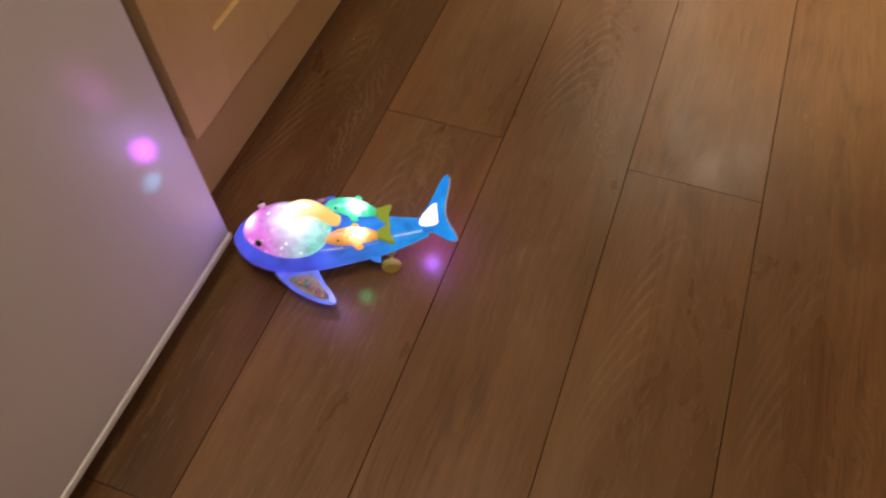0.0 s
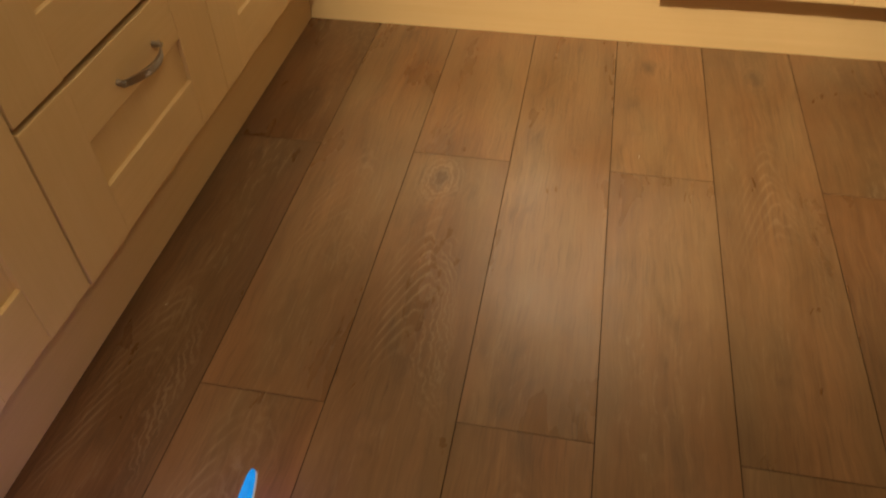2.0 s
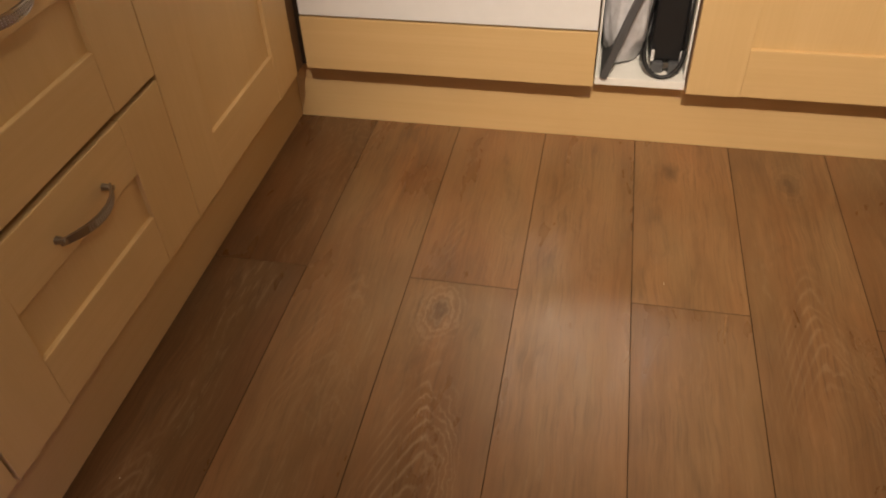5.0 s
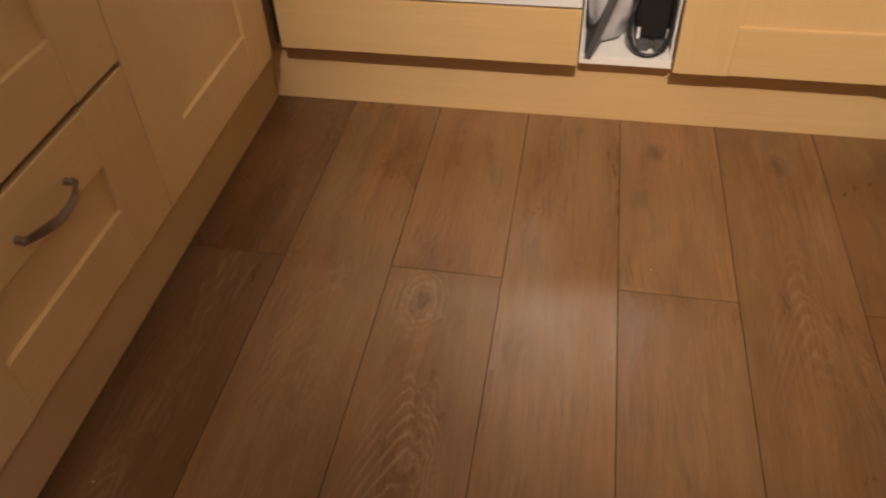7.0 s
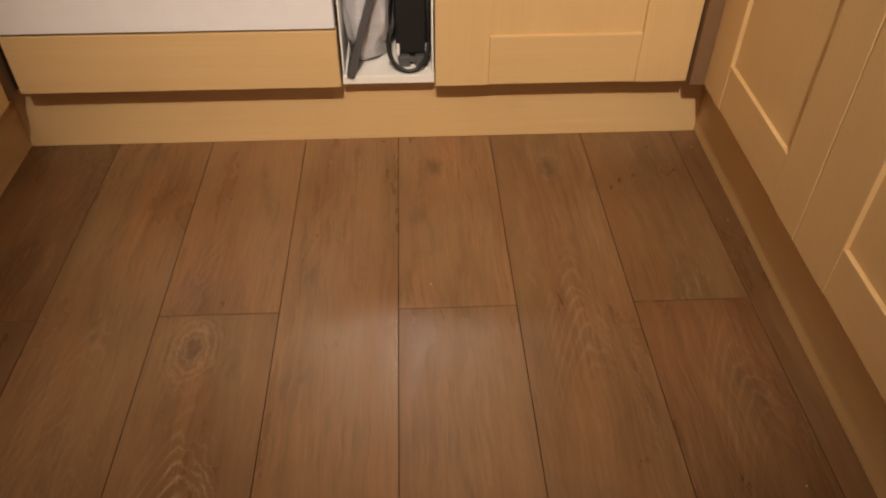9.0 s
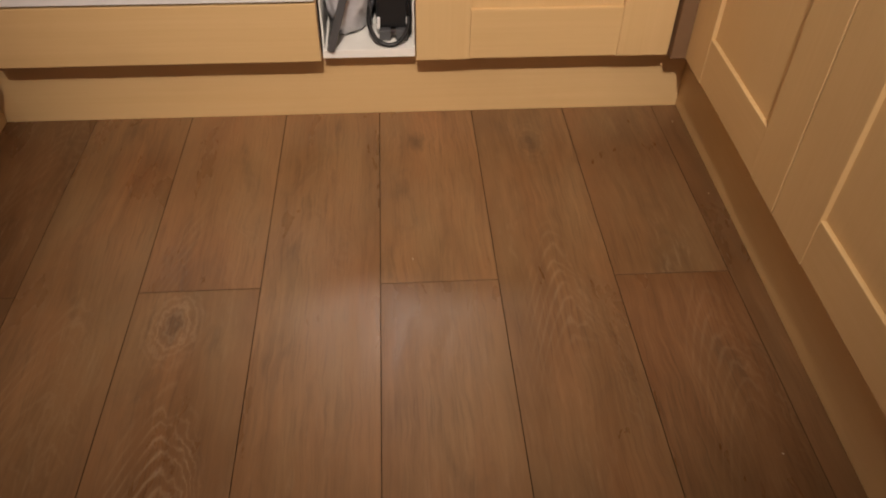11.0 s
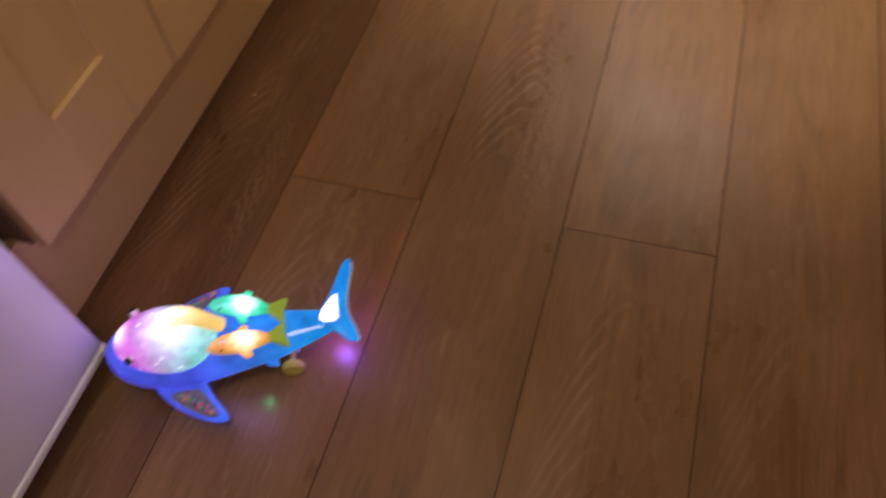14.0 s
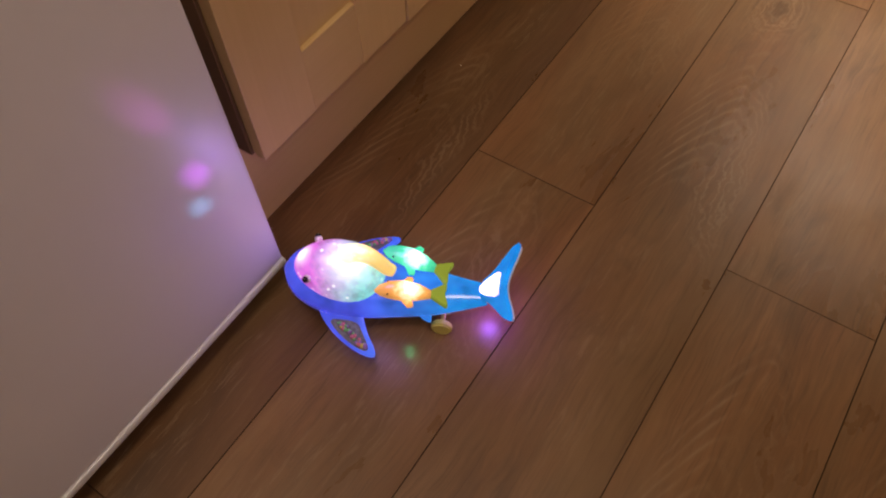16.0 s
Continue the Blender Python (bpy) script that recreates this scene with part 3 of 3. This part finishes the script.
# tail fluke, swept up, with its lit window
FLUKE = [(-0.002, 0.013), (-0.016, 0.019), (-0.030, 0.034), (-0.044, 0.049), (-0.055, 0.053), (-0.051, 0.036), (-0.043, 0.018), (-0.039, 0.0)]
rim = eased(FLUKE + [(x, -y) for x, y in FLUKE[-2::-1]])
tilt = pose(at(0.165), 0, 0.054, 0, 40, 0)
TAIL_LIT = lit("tail_window", (0.8, 0.5, 0.4), (0.55, 0.40, 1.0), (1.0, 0.95, 0.98), tuple(tilt @ Vector((-0.018, 0, 0.005))), 0.034, 1.2, 3.0)
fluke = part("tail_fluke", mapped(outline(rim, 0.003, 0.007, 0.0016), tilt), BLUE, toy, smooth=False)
part("tail_window", mapped(outline(eased([(-0.003, 0.006), (-0.033, 0.019), (-0.031, 0.0), (-0.033, -0.019), (-0.003, -0.006)], 1), 0.0047, 0.003, 0), tilt), TAIL_LIT, fluke, "lit window in the tail")
part("tail_underside", mapped(outline([(x * 0.99, y * 0.97) for x, y in rim], -0.0045, 0.002, 0.0005), tilt), BELLY, fluke, "white underside of the tail")

# side fins with bead windows
BEADS = [plain("bead_" + c, k, 0.25) for c, k in (("pink", (0.7, 0.2, 0.35)), ("yellow", (0.7, 0.6, 0.15)), ("green", (0.2, 0.55, 0.25)), ("violet", (0.35, 0.2, 0.6)))]
SMOKED = plain("smoked_window", (0.22, 0.22, 0.30), 0.10, vary=0.5, scale=300.0)
for s in (-1, 1):
    fin_pose = pose(at(0.735), s * 0.040, 0.036, -s * 21, 0, 0)
    shape = [(0.030, -0.006), (0.025, 0.010), (0.013, 0.027), (-0.006, 0.042), (-0.026, 0.050), (-0.037, 0.049), (-0.036, 0.037), (-0.029, 0.021), (-0.027, 0.006), (-0.025, -0.006)]
    window = [(0.017, 0.009), (0.008, 0.024), (-0.008, 0.037), (-0.024, 0.044), (-0.030, 0.040), (-0.024, 0.022), (-0.019, 0.009)]
    shape, window = [eased([(x - 0.26 * y, y) for x, y in edge]) for edge in (shape, window)]
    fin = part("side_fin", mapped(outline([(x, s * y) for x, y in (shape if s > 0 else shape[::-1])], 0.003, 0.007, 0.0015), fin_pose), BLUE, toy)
    part("bead_window", mapped(outline([(x, s * y) for x, y in (window if s > 0 else window[::-1])], 0.0042, 0.002, 0.0004), fin_pose), SMOKED, fin, "smoked window full of coloured beads")
    rng = random.Random(5)
    for k, mat in enumerate(BEADS):
        bm = bmesh.new()
        for i in range(7):
            u, w = rng.random(), rng.uniform(-0.008, 0.006)
            made = bmesh.ops.create_icosphere(bm, subdivisions=2, radius=rng.uniform(0.0018, 0.0034))["verts"]
            bmesh.ops.translate(bm, vec=(-0.003 - 0.029 * u + w, s * (0.014 + 0.024 * u - w * 0.3), 0.0046), verts=made)
        tagged(part("beads", mapped(bm, fin_pose), mat, fin, smooth=True), kind="stuff")
    small = [(0.010, -0.004), (-0.002, 0.010), (-0.013, 0.013), (-0.012, -0.004)]
    bm = outline([(x, s * y) for x, y in (small if s > 0 else small[::-1])], 0.003, 0.006, 0.0012)
    part("rear_fin", mapped(bm, pose(at(0.40), s * 0.026, 0.036, -s * 30, 0, 0)), BLUE, toy)

# two fish riding on the back, tails together
for s, hue, hot, base, word in ((1, (1.0, 0.48, 0.12), (1.0, 0.88, 0.70), (0.75, 0.34, 0.08), "orange lit fish riding on the back"),
                                (-1, (0.02, 0.90, 0.50), (0.80, 1.0, 0.97), (0.08, 0.55, 0.30), "green lit fish riding on the back")):
    m = pose(at(0.46), s * 0.0225, 0.071, 0, -9, s * 9)
    skin = lit("orange_fish" if s > 0 else "green_fish", base, hue, hot, tuple(m @ Vector((-0.004, 0, 0.013))), 0.027, 0.42, 2.6)
    bm = tube([(-0.032, 0, -0.003), (-0.026, 0, -0.001), (-0.014, 0, 0.002), (0.004, 0, 0.004), (0.020, 0, 0.004), (0.031, 0, 0.002), (0.037, 0, 0.0)],
              [0.0045, 0.0065, 0.0105, 0.0128, 0.0110, 0.0070, 0.0015], 16, 0.85)
    fish = part("fish", mapped(bm, m), skin, toy, word, smooth=True)
    tail = [(-0.027, 0.004), (-0.036, 0.010), (-0.048, 0.019), (-0.049, 0.012), (-0.045, 0.0), (-0.049, -0.010), (-0.047, -0.015), (-0.036, -0.008), (-0.027, -0.004)]
    part("fish_tail", mapped(outline(eased(tail), 0.003, 0.007, 0.0014), m), LIME, fish, "lime green tail")
    for side in (-1, 1):
        fin = [(0.008, 0.009), (-0.002, 0.021), (-0.009, 0.019), (-0.006, 0.008)]
        bm = outline([(x, side * y) for x, y in (fin if side > 0 else fin[::-1])], 0.003, 0.004, 0.001)
        part("fish_fin", mapped(bm, m), skin, fish)
        bm = bmesh.new()
        bmesh.ops.create_icosphere(bm, subdivisions=2, radius=0.0014)
        bmesh.ops.translate(bm, vec=(0.022, side * 0.0085, 0.0088), verts=bm.verts)
        part("fish_eye", mapped(bm, m), EYE, fish, smooth=True)

# bowed yellow spout over the dome
pts, rad = [], []
for i in range(17):
    u = i / 16
    pts.append((at(0.725 - 0.20 * u), 0, 0.100 + 0.014 * math.sin(math.pi * min(1, u * 1.15)) - 0.022 * u * u))
    rad.append(0.0125 - 0.0045 * u if 0 < i < 16 else 0.007)
part("spout", tube(pts, rad, 16), HORN, toy, "yellow bowed spout, lit from inside", smooth=True)

# wheels
for s in (-1, 1):
    bm = bmesh.new()
    bmesh.ops.create_cone(bm, cap_ends=True, segments=28, radius1=0.0130, radius2=0.0130, depth=0.009)
    bmesh.ops.bevel(bm, geom=bm.edges[:], offset=0.002, segments=2, affect="EDGES")
    bmesh.ops.transform(bm, matrix=pose(at(0.315), s * 0.032, 0.0131, 90, 0, 0), verts=bm.verts)
    part("wheel", bm, YELLOW, toy, "yellow plastic wheel", smooth=False)
part("axle", tube([(at(0.315), -0.031, 0.0131), (at(0.315), 0.031, 0.0131)], [0.003, 0.003]), YELLOW, toy)
part("axle_block", block((at(0.315) - 0.008, -0.014, 0.010), (at(0.315) + 0.008, 0.014, 0.026), 0.002), BELLY, toy)
part("front_roller", tube([(at(0.73), -0.010, 0.0072), (at(0.73), 0.010, 0.0072)], [0.007, 0.007], 18), YELLOW, toy)
toy.matrix_world = TOY

# the toy's own little lamps: beams on the fridge door, glow on the floor
nose = TOY @ Vector((at(0.60), 0, 0.135))
for goal, energy, cone, colour in (((0.087, -1.438, 0.269), 1.1, 9, (0.60, 0.06, 1.0)), ((0.087, -1.448, 0.230), 1.1, 8, (0.12, 0.60, 1.0)),
                                   ((0.087, -1.456, 0.375), 0.7, 9, (0.9, 0.15, 0.9)), ((0.087, -1.44, 0.29), 0.12, 70, (0.38, 0.15, 1.0))):
    lamp("toy_beam", "SPOT", look(nose, goal), energy, colour, radius=0.006, cone=cone)
top = TOY @ Vector((at(0.62), 0.0, 0.150))
lamp("toy_glow_lamp", "POINT", pose(top.x, top.y, top.z), 0.22, (0.55, 0.30, 1.0), radius=0.03)
tail = TOY @ Vector((at(0.12), 0.0, 0.040))
lamp("toy_tail_lamp", "POINT", pose(tail.x, tail.y, tail.z), 0.13, (0.34, 0.12, 1.0), radius=0.005)
side = TOY @ Vector((at(0.45), 0.050, 0.030))
lamp("toy_side_lamp", "SPOT", look(side, (0.282, -1.385, 0)), 0.012, (0.05, 1.0, 0.45), radius=0.004, cone=60)

# ---- floor planks ----
floor = structure("floor", block((X0 - 0.1, Y0 - 0.1, -0.06), (X1 + 0.1, Y1 + 0.1, -0.0112), 0), JOINT, "brown limed oak laminate plank floor")
LENGTH, GROOVE = 1.227, 0.00042
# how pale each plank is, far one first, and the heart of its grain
# planks along the sides also carry the dimmer light there, put into their tone
TONES_AND_SHADE = {(0, 0): 0.31, (0, 1): 0.29, (0, 2): 0.27, (1, 0): 0.46, (1, 1): 0.45, (2, 0): 0.48, (2, 1): 0.43, (3, 0): 0.50, (3, 1): 0.45,
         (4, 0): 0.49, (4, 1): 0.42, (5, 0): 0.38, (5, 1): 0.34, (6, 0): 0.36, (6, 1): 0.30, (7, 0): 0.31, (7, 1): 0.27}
HEARTS = {(2, 1): (0.452, -0.83, 1.0), (1, 0): (0.275, -0.66, 0.45), (0, 1): (0.09, -1.02, 0.55), (1, 1): (0.27, -1.22, 0.75), (3, 1): (0.65, -1.30, 0.60), (4, 1): (0.83, -1.28, 0.45), (5, 0): (1.03, -0.52, 0.45), (2, 0): (0.46, -0.34, 0.35), (2, 2): (0.46, -1.80, 0.6)}
rng = random.Random(11)


def plank_mesh(w, l):
    """A plank with a dark broken edge round its top."""
    bm = block((-w / 2, -l / 2, -0.011), (w / 2, l / 2, 0.0), 0)
    top = [e for e in bm.edges if all(abs(v.co.z) < 1e-6 for v in e.verts)]
    bmesh.ops.bevel(bm, geom=top, offset=0.00035, segments=1, affect="EDGES")
    bm.normal_update()
    for face in bm.faces:
        face.material_index = 0 if face.normal.z > 0.95 else 1
    me = mesh_of("plank", bm, OAK)
    me.materials.append(SEAM)
    return me


def line_x(k):
    return 0.1765 + 0.1882 * (k - 1)


whole = {}
for c in range(-4, 11):
    first = -0.485 if c % 2 == 0 else -1.068
    start = first + LENGTH * math.ceil((Y1 - first) / LENGTH)
    y = start
    while y > Y0:
        far, low = min(y, Y1), max(y - LENGTH, Y0)
        if far - low > 0.05:
            size = (round(line_x(c + 1) - line_x(c) - GROOVE * 2, 4), round(far - low - GROOVE * 2, 4))
            if size not in whole:
                whole[size] = plank_mesh(*size)
            ob = new("plank", whole[size])
            ob.parent = floor
            ob.location = ((line_x(c) + line_x(c + 1)) / 2, (far + low) / 2, rng.uniform(-0.0002, 0.0002))
            index = round((first - y) / LENGTH) + 1
            cx, cy, strong = HEARTS.get((c, index), (ob.location.x + rng.uniform(-0.06, 0.06), ob.location.y + rng.uniform(-0.5, 0.5), rng.uniform(0.1, 0.5)))
            if (c, index) in KNOTTED:
                ob.data = ob.data.copy()
                ob.data.materials[0] = KNOTTED[c, index]
            ob.color = ((cx + 1) / 4, max(0.0, -cy / 4), strong, TONES_AND_SHADE.get((c, index), rng.uniform(0.3, 0.5)))
        y -= LENGTH

# crumbs on the floor
CRUMB = plain("crumb", (0.75, 0.70, 0.60), 0.7)
for x, y in ((1.335, -0.29), (0.062, -0.937), (1.263, -0.82), (0.794, -0.432), (1.335, -0.06)):
    bm = bmesh.new()
    bmesh.ops.create_icosphere(bm, subdivisions=1, radius=0.0011)
    bmesh.ops.transform(bm, matrix=pose(x, y, 0.0010, 20, 30, 40 * x), verts=bm.verts)
    tagged(part("crumb", bm, CRUMB), "tiny pale crumb lying on the floor", "crumb", "crumbs")
